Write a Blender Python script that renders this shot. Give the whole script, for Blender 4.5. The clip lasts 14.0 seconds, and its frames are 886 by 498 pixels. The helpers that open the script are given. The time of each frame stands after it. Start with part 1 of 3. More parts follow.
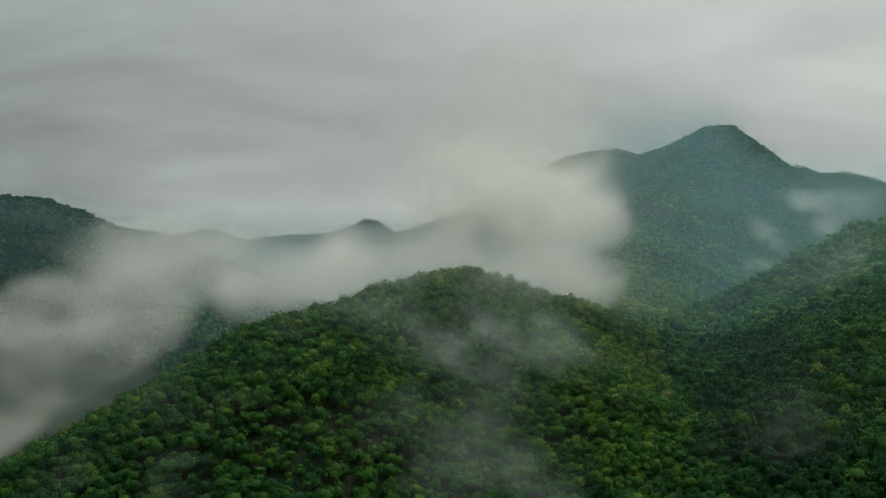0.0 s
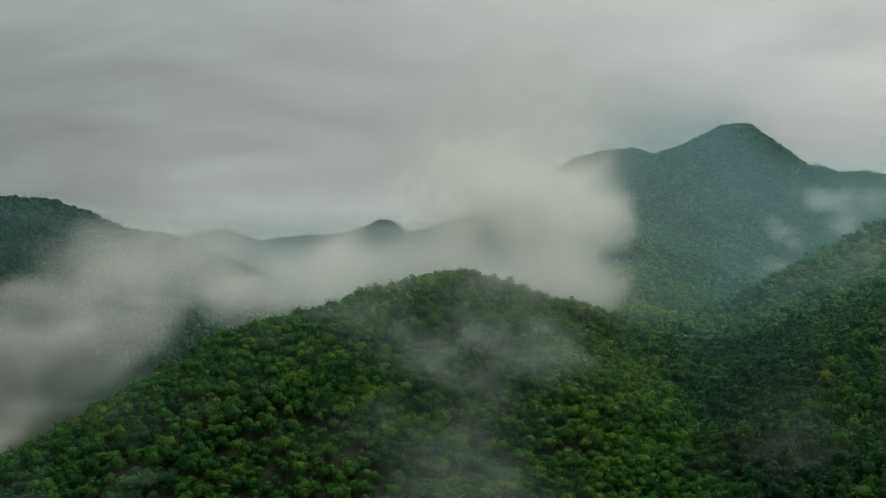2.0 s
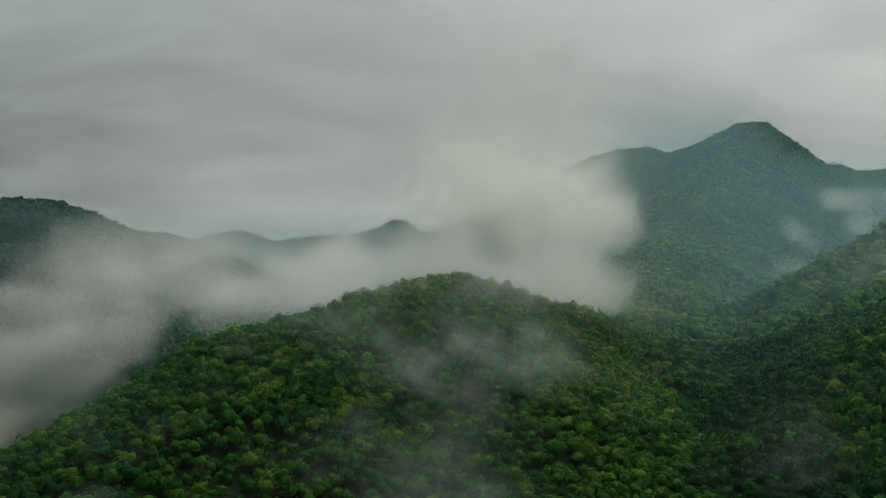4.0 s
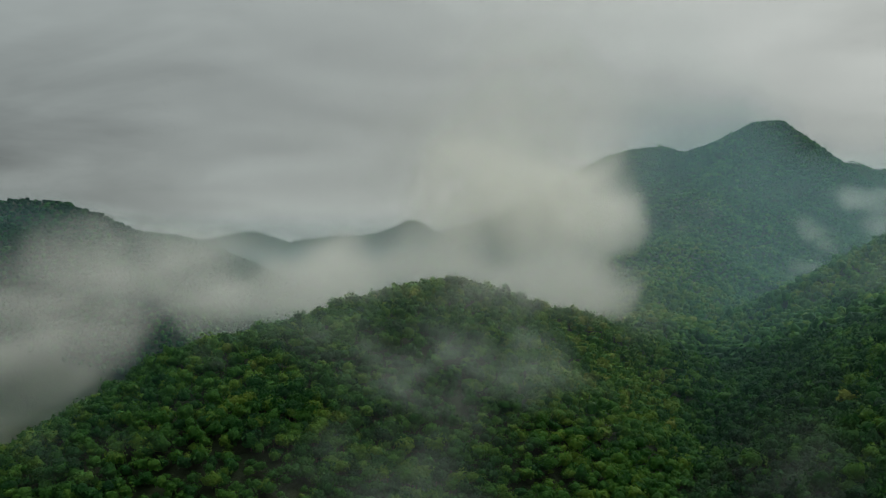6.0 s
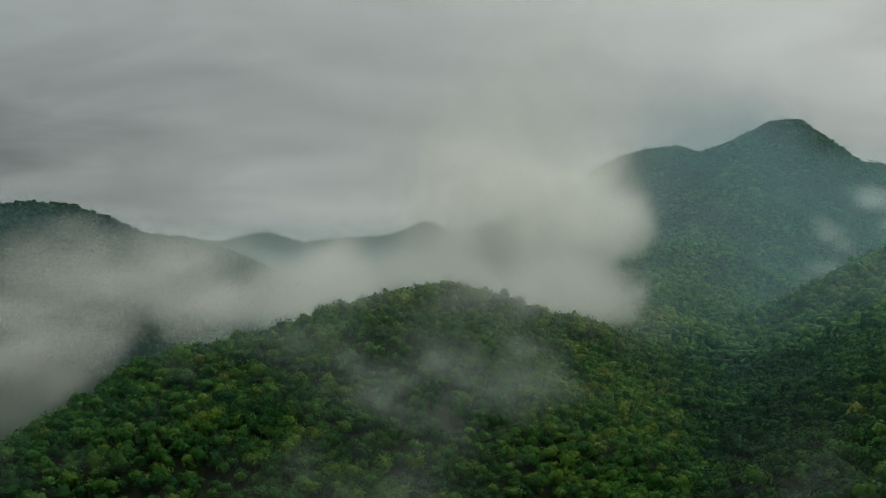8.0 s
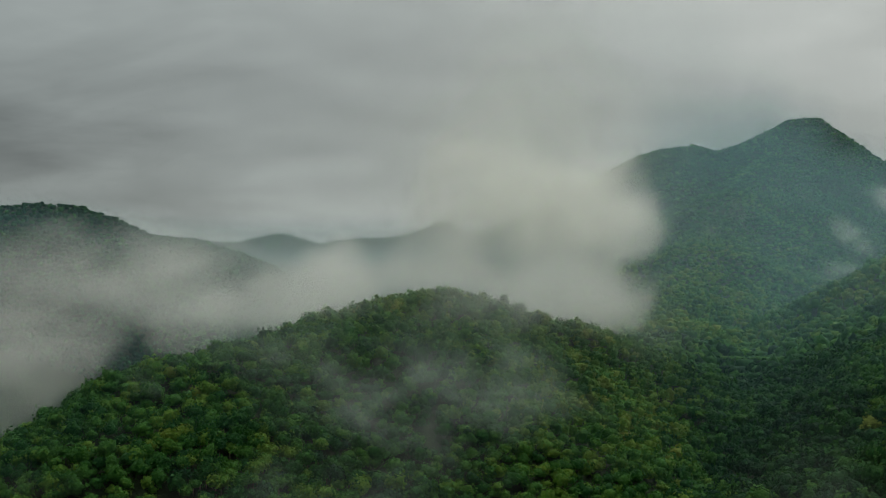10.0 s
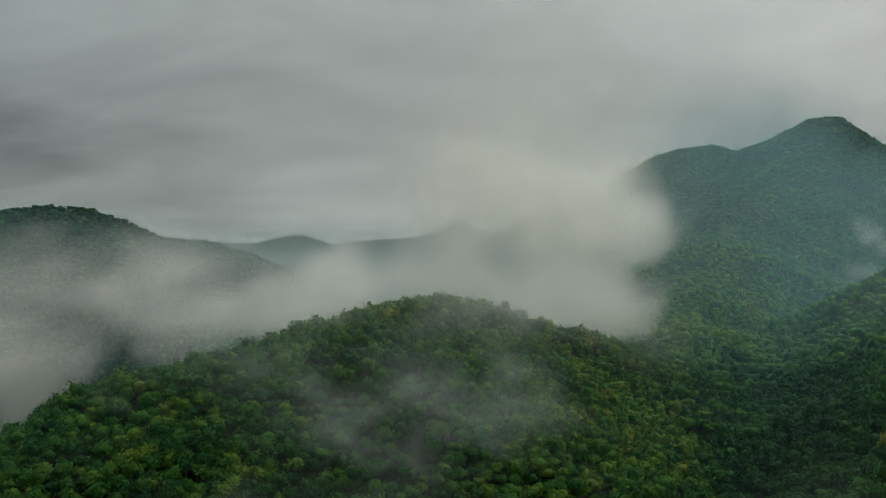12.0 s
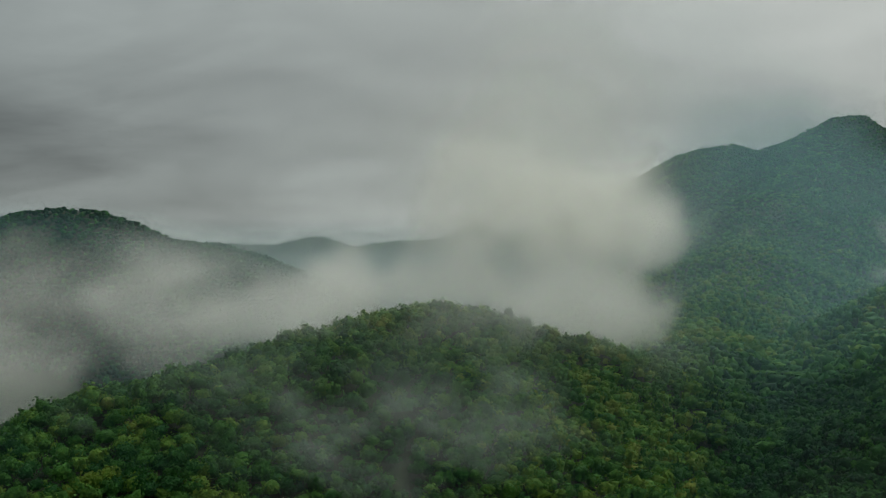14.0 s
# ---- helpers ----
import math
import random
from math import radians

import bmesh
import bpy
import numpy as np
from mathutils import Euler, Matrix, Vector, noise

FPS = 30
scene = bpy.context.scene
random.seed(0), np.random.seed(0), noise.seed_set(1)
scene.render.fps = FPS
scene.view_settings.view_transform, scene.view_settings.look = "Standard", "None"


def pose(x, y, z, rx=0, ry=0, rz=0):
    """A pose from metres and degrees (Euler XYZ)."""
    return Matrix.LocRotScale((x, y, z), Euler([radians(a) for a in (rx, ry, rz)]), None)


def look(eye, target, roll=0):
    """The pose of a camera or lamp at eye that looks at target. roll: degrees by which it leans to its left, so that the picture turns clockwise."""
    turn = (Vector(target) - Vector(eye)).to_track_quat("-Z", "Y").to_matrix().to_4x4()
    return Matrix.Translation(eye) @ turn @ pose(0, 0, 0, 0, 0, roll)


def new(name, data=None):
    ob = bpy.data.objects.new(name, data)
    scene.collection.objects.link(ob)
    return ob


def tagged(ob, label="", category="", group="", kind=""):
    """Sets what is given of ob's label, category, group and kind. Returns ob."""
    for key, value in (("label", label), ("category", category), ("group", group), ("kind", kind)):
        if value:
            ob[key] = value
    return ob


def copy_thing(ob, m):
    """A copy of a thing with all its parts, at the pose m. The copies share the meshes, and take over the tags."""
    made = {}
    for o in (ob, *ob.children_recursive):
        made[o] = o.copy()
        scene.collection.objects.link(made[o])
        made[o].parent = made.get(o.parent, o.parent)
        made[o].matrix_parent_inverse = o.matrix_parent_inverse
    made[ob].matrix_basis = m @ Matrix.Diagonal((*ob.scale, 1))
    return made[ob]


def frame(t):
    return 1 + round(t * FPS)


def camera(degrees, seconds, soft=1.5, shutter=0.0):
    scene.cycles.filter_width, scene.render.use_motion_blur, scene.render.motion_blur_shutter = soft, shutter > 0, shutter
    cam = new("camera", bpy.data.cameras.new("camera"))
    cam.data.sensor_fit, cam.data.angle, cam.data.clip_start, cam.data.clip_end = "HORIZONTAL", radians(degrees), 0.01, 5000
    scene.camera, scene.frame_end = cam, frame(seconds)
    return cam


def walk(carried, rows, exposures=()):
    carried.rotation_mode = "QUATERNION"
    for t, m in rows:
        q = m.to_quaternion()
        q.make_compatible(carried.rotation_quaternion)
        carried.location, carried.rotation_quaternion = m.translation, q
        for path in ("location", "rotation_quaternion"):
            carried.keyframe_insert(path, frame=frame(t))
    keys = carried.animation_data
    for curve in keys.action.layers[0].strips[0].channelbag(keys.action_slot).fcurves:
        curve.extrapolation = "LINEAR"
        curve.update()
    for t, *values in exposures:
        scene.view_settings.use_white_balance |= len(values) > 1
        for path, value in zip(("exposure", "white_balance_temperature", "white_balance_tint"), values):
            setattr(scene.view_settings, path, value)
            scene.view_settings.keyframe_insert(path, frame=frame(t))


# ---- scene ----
cam = camera(48.0, 14.0, soft=1.0)
PATH = [
    (0.0, pose(0.00, 0.00, 200.00, 90.000, 0.000, 0.000)),
    (1.0, pose(7.46, 11.08, 200.61, 89.997, 0.044, 0.520)),
    (2.0, pose(14.71, 22.21, 201.31, 89.995, 0.089, 1.027)),
    (3.0, pose(21.74, 33.37, 202.08, 89.995, 0.133, 1.527)),
    (4.0, pose(28.55, 44.57, 202.93, 89.997, 0.177, 2.022)),
    (5.0, pose(35.13, 55.82, 203.83, 90.002, 0.222, 2.515)),
    (6.0, pose(41.49, 67.12, 204.78, 90.009, 0.266, 3.011)),
    (7.0, pose(47.61, 78.46, 205.78, 90.019, 0.311, 3.512)),
    (8.0, pose(53.50, 89.85, 206.80, 90.031, 0.355, 4.023)),
    (9.0, pose(59.15, 101.30, 207.85, 90.046, 0.399, 4.547)),
    (10.0, pose(64.56, 112.80, 208.92, 90.064, 0.444, 5.087)),
    (11.0, pose(69.72, 124.35, 209.99, 90.086, 0.488, 5.647)),
    (12.0, pose(74.63, 135.96, 211.05, 90.111, 0.532, 6.230)),
    (13.0, pose(79.29, 147.63, 212.11, 90.139, 0.577, 6.841)),
    (14.0, pose(83.69, 159.36, 213.14, 90.170, 0.621, 7.482)),
]
walk(cam, PATH, [(0.0, 0.15), (2.0, 0.11), (5.0, 0.03), (8.0, 0.0), (14.0, 0.0)])

SKY_LEVEL, SKY_CONTRAST, SKY_BAND, SKY_EAST, SKY_ZENITH, SKY_AHEAD = 0.270, 0.39, 0.25, 0.28, 1.25, 0.2
SUN_STRENGTH = 1.9
LEAF_STOPS = [(0.08, (0.006, 0.034, 0.016)), (0.34, (0.018, 0.080, 0.017)), (0.58, (0.043, 0.133, 0.020)), (0.80, (0.096, 0.182, 0.023)), (1.0, (0.15, 0.19, 0.032))]
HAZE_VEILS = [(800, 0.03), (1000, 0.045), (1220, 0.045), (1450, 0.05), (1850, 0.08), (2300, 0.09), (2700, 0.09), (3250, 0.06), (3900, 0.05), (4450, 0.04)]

# ---- world and light: a bright overcast sky with layered grey cloud ----
world = bpy.data.worlds.new("overcast_sky")
scene.world = world
world.use_nodes = True
wt = world.node_tree
wt.nodes.clear()


def wnode(kind, **values):
    n = wt.nodes.new(kind)
    for key, value in values.items():
        n.inputs[key].default_value = value
    return n


def wmath(op, a, b=None, c=None):
    n = wt.nodes.new("ShaderNodeMath")
    n.operation = op
    for k, v in enumerate((a, b, c)):
        if v is None:
            continue
        if isinstance(v, (int, float)):
            n.inputs[k].default_value = v
        else:
            wt.links.new(v, n.inputs[k])
    return n.outputs[0]


way = wt.nodes.new("ShaderNodeTexCoord").outputs["Generated"]
split = wt.nodes.new("ShaderNodeSeparateXYZ")
wt.links.new(way, split.inputs[0])
wx, wy, wz = split.outputs
rise = wmath("MAXIMUM", wz, 0.0)
flat = wmath("ADD", rise, 0.20)
spread = wt.nodes.new("ShaderNodeCombineXYZ")
wt.links.new(wmath("DIVIDE", wx, flat), spread.inputs[0])
wt.links.new(wmath("MULTIPLY", wmath("DIVIDE", wy, flat), 1.25), spread.inputs[1])
big = wnode("ShaderNodeTexNoise", Scale=1.15, Detail=4.0, Roughness=0.5, Distortion=0.5)
small = wnode("ShaderNodeTexNoise", Scale=2.6, Detail=5.0, Roughness=0.6, Distortion=0.5)
shift = wt.nodes.new("ShaderNodeMapping")
shift.inputs["Location"].default_value = (3.1, 1.7, 0.4)
wt.links.new(spread.outputs[0], shift.inputs[0])
wt.links.new(shift.outputs[0], big.inputs["Vector"])
wt.links.new(shift.outputs[0], small.inputs["Vector"])
cover = wmath("ADD", wmath("MULTIPLY", big.outputs[0], 0.8), wmath("MULTIPLY", small.outputs[0], 0.2))
# thin cloud is brighter than thick; the band over the horizon and the zenith are brighter still
thin = wmath("MULTIPLY_ADD", wmath("SUBTRACT", cover, 0.5), SKY_CONTRAST, SKY_LEVEL)
band = wmath("MULTIPLY", wmath("POWER", wmath("SUBTRACT", 1.0, wmath("MINIMUM", wmath("MULTIPLY", rise, 6.5), 1.0)), 2.0), SKY_BAND)
east = wmath("MULTIPLY", wx, SKY_EAST)
top = wmath("MULTIPLY", wmath("POWER", rise, 1.3), SKY_ZENITH)
total = wmath("ADD", wmath("ADD", wmath("ADD", thin, band), east), top)
# the hidden sun stands ahead, so the sky behind is duller
total = wmath("MULTIPLY", total, wmath("MULTIPLY_ADD", wy, SKY_AHEAD, 1.0 - SKY_AHEAD))
tone = wt.nodes.new("ShaderNodeMix")
tone.data_type = "RGBA"
tone.inputs["A"].default_value = (0.885, 0.99, 0.965, 1)
tone.inputs["B"].default_value = (0.975, 1.0, 0.93, 1)
wt.links.new(wmath("MULTIPLY_ADD", wx, 0.8, 0.45), tone.inputs["Factor"])
scaled = wt.nodes.new("ShaderNodeVectorMath")
scaled.operation = "SCALE"
wt.links.new(tone.outputs["Result"], scaled.inputs[0])
wt.links.new(total, scaled.inputs["Scale"])
cloud_light = wnode("ShaderNodeBackground", Strength=1.0)
wt.links.new(scaled.outputs[0], cloud_light.inputs["Color"])
clear = wt.nodes.new("ShaderNodeTexSky")
clear.sky_type = "NISHITA"
clear.sun_disc = False
clear.sun_elevation, clear.sun_rotation = radians(58), radians(28)
clear_light = wnode("ShaderNodeBackground", Strength=0.05)
wt.links.new(clear.outputs[0], clear_light.inputs["Color"])
blend = wt.nodes.new("ShaderNodeMixShader")
blend.inputs[0].default_value = 0.94
wt.links.new(clear_light.outputs[0], blend.inputs[1])
wt.links.new(cloud_light.outputs[0], blend.inputs[2])
wt.links.new(blend.outputs[0], wt.nodes.new("ShaderNodeOutputWorld").inputs[0])

sun = new("sun", bpy.data.lights.new("sun", "SUN"))
sun.data.energy, sun.data.angle, sun.data.color = SUN_STRENGTH, radians(30), (1.0, 0.96, 0.86)
sun.matrix_world = look((250, 470, 850), (0, 0, 0))
scene.cycles.transparent_max_bounces = 96


# ---- materials ----
def material(name):
    m = bpy.data.materials.new(name)
    m.use_nodes = True
    m.node_tree.nodes.clear()
    return m, m.node_tree


def ramp(nt, source, stops):
    n = nt.nodes.new("ShaderNodeValToRGB")
    while len(n.color_ramp.elements) < len(stops):
        n.color_ramp.elements.new(0.5)
    for e, (at, colour) in zip(n.color_ramp.elements, stops):
        e.position, e.color = at, (*colour, 1)
    nt.links.new(source, n.inputs[0])
    return n.outputs[0]


def noise_at(nt, scale, detail=4.0, rough=0.55, coords=None):
    n = nt.nodes.new("ShaderNodeTexNoise")
    n.inputs["Scale"].default_value, n.inputs["Detail"].default_value, n.inputs["Roughness"].default_value = scale, detail, rough
    if coords is None:
        coords = nt.nodes.new("ShaderNodeNewGeometry").outputs["Position"]
    nt.links.new(coords, n.inputs["Vector"])
    return n.outputs[0]


def mathn(nt, op, a, b=None, c=None):
    n = nt.nodes.new("ShaderNodeMath")
    n.operation = op
    for k, v in enumerate((a, b, c)):
        if v is None:
            continue
        if isinstance(v, (int, float)):
            n.inputs[k].default_value = v
        else:
            nt.links.new(v, n.inputs[k])
    return n.outputs[0]


def leaf_material(name, single, paler=0.0, grain=1.3, speckle=0.5):
    """Broad-leaved foliage. The tone of each tree comes with its mesh, or from its object where it stands alone."""
    m, nt = material(name)
    if single:
        own = nt.nodes.new("ShaderNodeObjectInfo").outputs["Random"]
    else:
        a = nt.nodes.new("ShaderNodeAttribute")
        a.attribute_name = "tone"
        own = a.outputs["Fac"]
    patch = noise_at(nt, 0.012, 3.0)
    island = nt.nodes.new("ShaderNodeNewGeometry").outputs["Random Per Island"]
    mixed = mathn(nt, "ADD", mathn(nt, "MULTIPLY", own, 0.68), mathn(nt, "MULTIPLY_ADD", patch, 0.8, -0.25))
    mixed = mathn(nt, "ADD", mixed, mathn(nt, "MULTIPLY_ADD", island, 0.16, -0.08))
    mixed = mathn(nt, "ADD", mixed, mathn(nt, "MULTIPLY_ADD", noise_at(nt, grain, 3.0, 0.65), speckle, -speckle / 2))
    colour = ramp(nt, mathn(nt, "ADD", mixed, paler), LEAF_STOPS)
    d = nt.nodes.new("ShaderNodeBsdfPrincipled")
    d.inputs["Roughness"].default_value = 0.62
    d.inputs["Specular IOR Level"].default_value = 0.06
    nt.links.new(colour, d.inputs["Base Color"])
    clumps = noise_at(nt, grain * 1.15, 4.0, 0.7)
    relief = nt.nodes.new("ShaderNodeBump")
    relief.inputs["Strength"].default_value, relief.inputs["Distance"].default_value = 1.0, 1.1
    nt.links.new(clumps, relief.inputs["Height"])
    nt.links.new(relief.outputs[0], d.inputs["Normal"])
    tr = nt.nodes.new("ShaderNodeBsdfTranslucent")
    nt.links.new(colour, tr.inputs["Color"])
    mix = nt.nodes.new("ShaderNodeMixShader")
    mix.inputs[0].default_value = 0.24
    nt.links.new(d.outputs[0], mix.inputs[1])
    nt.links.new(tr.outputs[0], mix.inputs[2])
    nt.links.new(mix.outputs[0], nt.nodes.new("ShaderNodeOutputMaterial").inputs[0])
    return m


def plain_material(name, stops, scale, bump, rough=0.9):
    m, nt = material(name)
    d = nt.nodes.new("ShaderNodeBsdfPrincipled")
    d.inputs["Roughness"].default_value = rough
    d.inputs["Specular IOR Level"].default_value = 0.15
    fine, wide = noise_at(nt, scale, 6.0, 0.65), noise_at(nt, scale * 0.07, 4.0)
    mixed = mathn(nt, "ADD", mathn(nt, "MULTIPLY", fine, 0.6), mathn(nt, "MULTIPLY", wide, 0.4))
    nt.links.new(ramp(nt, mixed, stops), d.inputs["Base Color"])
    b = nt.nodes.new("ShaderNodeBump")
    b.inputs["Strength"].default_value, b.inputs["Distance"].default_value = 1.0, bump
    nt.links.new(fine, b.inputs["Height"])
    nt.links.new(b.outputs[0], d.inputs["Normal"])
    nt.links.new(d.outputs[0], nt.nodes.new("ShaderNodeOutputMaterial").inputs[0])
    return m


def mist_material(name, colour, scale, ragged):
    """Thin white vapour: scatters light forwards and back, and lets the rest through. Its thickness comes with the mesh."""
    m, nt = material(name)
    a = nt.nodes.new("ShaderNodeAttribute")
    a.attribute_name = "thickness"
    drawn = nt.nodes.new("ShaderNodeVectorMath")
    drawn.operation = "MULTIPLY"
    drawn.inputs[1].default_value = (1.0, 0.08, 1.0)
    nt.links.new(nt.nodes.new("ShaderNodeNewGeometry").outputs["Position"], drawn.inputs[0])
    fine = noise_at(nt, scale, 5.0, 0.6, drawn.outputs[0])
    mask = mathn(nt, "MULTIPLY", a.outputs["Fac"], mathn(nt, "MULTIPLY_ADD", fine, 2.0 * ragged, 1.0 - ragged))
    mask = mathn(nt, "MINIMUM", mathn(nt, "MAXIMUM", mask, 0.0), 0.95)
    d, tr = nt.nodes.new("ShaderNodeBsdfDiffuse"), nt.nodes.new("ShaderNodeBsdfTranslucent")
    d.inputs["Color"].default_value = tr.inputs["Color"].default_value = (*colour, 1)
    both = nt.nodes.new("ShaderNodeMixShader")
    nt.links.new(d.outputs[0], both.inputs[1])
    nt.links.new(tr.outputs[0], both.inputs[2])
    out = nt.nodes.new("ShaderNodeMixShader")
    nt.links.new(mask, out.inputs[0])
    nt.links.new(nt.nodes.new("ShaderNodeBsdfTransparent").outputs[0], out.inputs[1])
    nt.links.new(both.outputs[0], out.inputs[2])
    nt.links.new(out.outputs[0], nt.nodes.new("ShaderNodeOutputMaterial").inputs[0])
    return m


LEAVES = leaf_material("leaves", False)
LEAVES_FAR = leaf_material("leaves_far", False, grain=0.3, speckle=0.35)
LEAVES_SINGLE = leaf_material("leaves_single", True)
LEAVES_PALE = leaf_material("leaves_pale", True, 0.17)
BARK = plain_material("bark", [(0.3, (0.05, 0.04, 0.03)), (0.7, (0.16, 0.13, 0.10))], 6.0, 0.02)
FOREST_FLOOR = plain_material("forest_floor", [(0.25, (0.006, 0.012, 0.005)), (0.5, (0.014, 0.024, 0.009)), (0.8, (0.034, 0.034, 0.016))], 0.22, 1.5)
MIST = mist_material("mist", (0.965, 0.970, 0.930), 0.045, 0.75)
VAPOUR = mist_material("vapour", (0.955, 0.970, 0.935), 0.012, 0.2)
WISP = mist_material("wisp", (0.83, 0.96, 0.90), 0.11, 0.9)
SHRED = mist_material("shred", (0.90, 0.96, 0.92), 0.035, 0.6)
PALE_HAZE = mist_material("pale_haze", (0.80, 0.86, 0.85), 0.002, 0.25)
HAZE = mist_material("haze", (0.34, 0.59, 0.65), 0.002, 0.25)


# ---- smooth noise on arrays ----
def lattice(i, j, k, seed):
    n = (i * 374761393 + j * 668265263 + k * 2147483647 + seed * 1274126177) & 0xFFFFFFFF
    n = ((n ^ (n >> 13)) * 1274126177) & 0xFFFFFFFF
    return ((n ^ (n >> 16)) & 0xFFFF) / 65535.0


def value_noise(x, y, z, seed=0):
    x, y, z = np.broadcast_arrays(np.asarray(x, float), y, z)
    i, j, k = (np.floor(v).astype(np.int64) for v in (x, y, z))
    u, v, w = x - i, y - j, z - k
    u, v, w = (s * s * s * (s * (s * 6 - 15) + 10) for s in (u, v, w))
    total = 0
    for a in (0, 1):
        for b in (0, 1):
            for c in (0, 1):
                weight = (u if a else 1 - u) * (v if b else 1 - v) * (w if c else 1 - w)
                total = total + weight * lattice(i + a, j + b, k + c, seed)
    return total


def fbm(x, y, z, octaves=4, seed=0):
    total, amount, norm = 0.0, 1.0, 0.0
    for o in range(octaves):
        s = 2.03 ** o
        total = total + amount * value_noise(np.asarray(x) * s + 17.3 * o, np.asarray(y) * s, np.asarray(z) * s, seed + o)
        norm, amount = norm + amount, amount * 0.5
    return total / norm


def smooth(a, b, v):
    s = np.clip((v - a) / (b - a), 0, 1)  # a may lie above b, to fall instead of rise
    return s * s * (3 - 2 * s)


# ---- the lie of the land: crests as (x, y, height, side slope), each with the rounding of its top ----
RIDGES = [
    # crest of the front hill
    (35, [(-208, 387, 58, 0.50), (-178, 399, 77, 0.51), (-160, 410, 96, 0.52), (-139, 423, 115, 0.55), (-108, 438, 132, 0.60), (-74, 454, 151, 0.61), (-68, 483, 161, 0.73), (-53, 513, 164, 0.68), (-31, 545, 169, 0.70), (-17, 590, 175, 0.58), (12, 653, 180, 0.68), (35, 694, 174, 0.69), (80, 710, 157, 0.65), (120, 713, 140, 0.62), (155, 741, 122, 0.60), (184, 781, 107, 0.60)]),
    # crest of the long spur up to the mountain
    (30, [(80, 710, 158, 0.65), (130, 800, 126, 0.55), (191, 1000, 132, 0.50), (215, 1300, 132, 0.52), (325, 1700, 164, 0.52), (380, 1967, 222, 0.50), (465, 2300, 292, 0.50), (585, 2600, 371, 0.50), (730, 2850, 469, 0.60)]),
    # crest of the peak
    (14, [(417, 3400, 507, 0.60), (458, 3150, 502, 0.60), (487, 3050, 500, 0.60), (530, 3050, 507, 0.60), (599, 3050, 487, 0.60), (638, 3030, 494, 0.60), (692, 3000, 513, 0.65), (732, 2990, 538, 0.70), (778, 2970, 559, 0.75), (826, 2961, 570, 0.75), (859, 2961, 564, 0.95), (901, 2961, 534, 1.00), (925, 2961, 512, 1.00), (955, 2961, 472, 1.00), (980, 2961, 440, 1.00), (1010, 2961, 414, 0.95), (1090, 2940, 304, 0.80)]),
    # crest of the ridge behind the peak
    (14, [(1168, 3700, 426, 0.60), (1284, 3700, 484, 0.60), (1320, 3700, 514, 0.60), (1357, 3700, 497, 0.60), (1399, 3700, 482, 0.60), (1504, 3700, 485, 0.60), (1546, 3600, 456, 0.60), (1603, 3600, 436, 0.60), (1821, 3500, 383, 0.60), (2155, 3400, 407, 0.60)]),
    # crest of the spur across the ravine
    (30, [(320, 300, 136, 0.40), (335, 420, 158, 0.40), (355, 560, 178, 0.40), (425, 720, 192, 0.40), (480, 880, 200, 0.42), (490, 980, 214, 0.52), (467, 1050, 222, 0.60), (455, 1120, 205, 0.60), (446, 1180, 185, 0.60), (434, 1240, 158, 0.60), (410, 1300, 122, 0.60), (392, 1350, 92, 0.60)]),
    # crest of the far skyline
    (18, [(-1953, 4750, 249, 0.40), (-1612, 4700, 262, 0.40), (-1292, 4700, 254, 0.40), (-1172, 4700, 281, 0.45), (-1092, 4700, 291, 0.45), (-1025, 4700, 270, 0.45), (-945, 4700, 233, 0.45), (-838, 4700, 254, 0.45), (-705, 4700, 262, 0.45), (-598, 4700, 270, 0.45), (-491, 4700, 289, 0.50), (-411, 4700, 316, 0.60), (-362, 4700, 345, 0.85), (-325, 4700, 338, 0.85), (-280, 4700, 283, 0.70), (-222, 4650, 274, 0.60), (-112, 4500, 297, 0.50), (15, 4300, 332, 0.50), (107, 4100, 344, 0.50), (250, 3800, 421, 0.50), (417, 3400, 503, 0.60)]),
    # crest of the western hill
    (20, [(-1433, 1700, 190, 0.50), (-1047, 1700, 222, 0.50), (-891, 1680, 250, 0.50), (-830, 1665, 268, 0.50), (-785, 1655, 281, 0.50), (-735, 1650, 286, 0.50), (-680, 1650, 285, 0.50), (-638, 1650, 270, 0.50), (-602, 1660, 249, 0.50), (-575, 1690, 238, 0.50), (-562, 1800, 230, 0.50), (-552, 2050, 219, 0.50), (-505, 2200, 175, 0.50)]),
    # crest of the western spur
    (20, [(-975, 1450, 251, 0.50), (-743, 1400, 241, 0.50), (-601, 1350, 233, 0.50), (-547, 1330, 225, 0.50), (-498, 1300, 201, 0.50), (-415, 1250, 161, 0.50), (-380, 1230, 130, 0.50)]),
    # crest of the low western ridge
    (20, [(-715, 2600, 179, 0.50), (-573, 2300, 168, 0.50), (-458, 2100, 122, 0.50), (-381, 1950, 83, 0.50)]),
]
FLOOR = 25.0


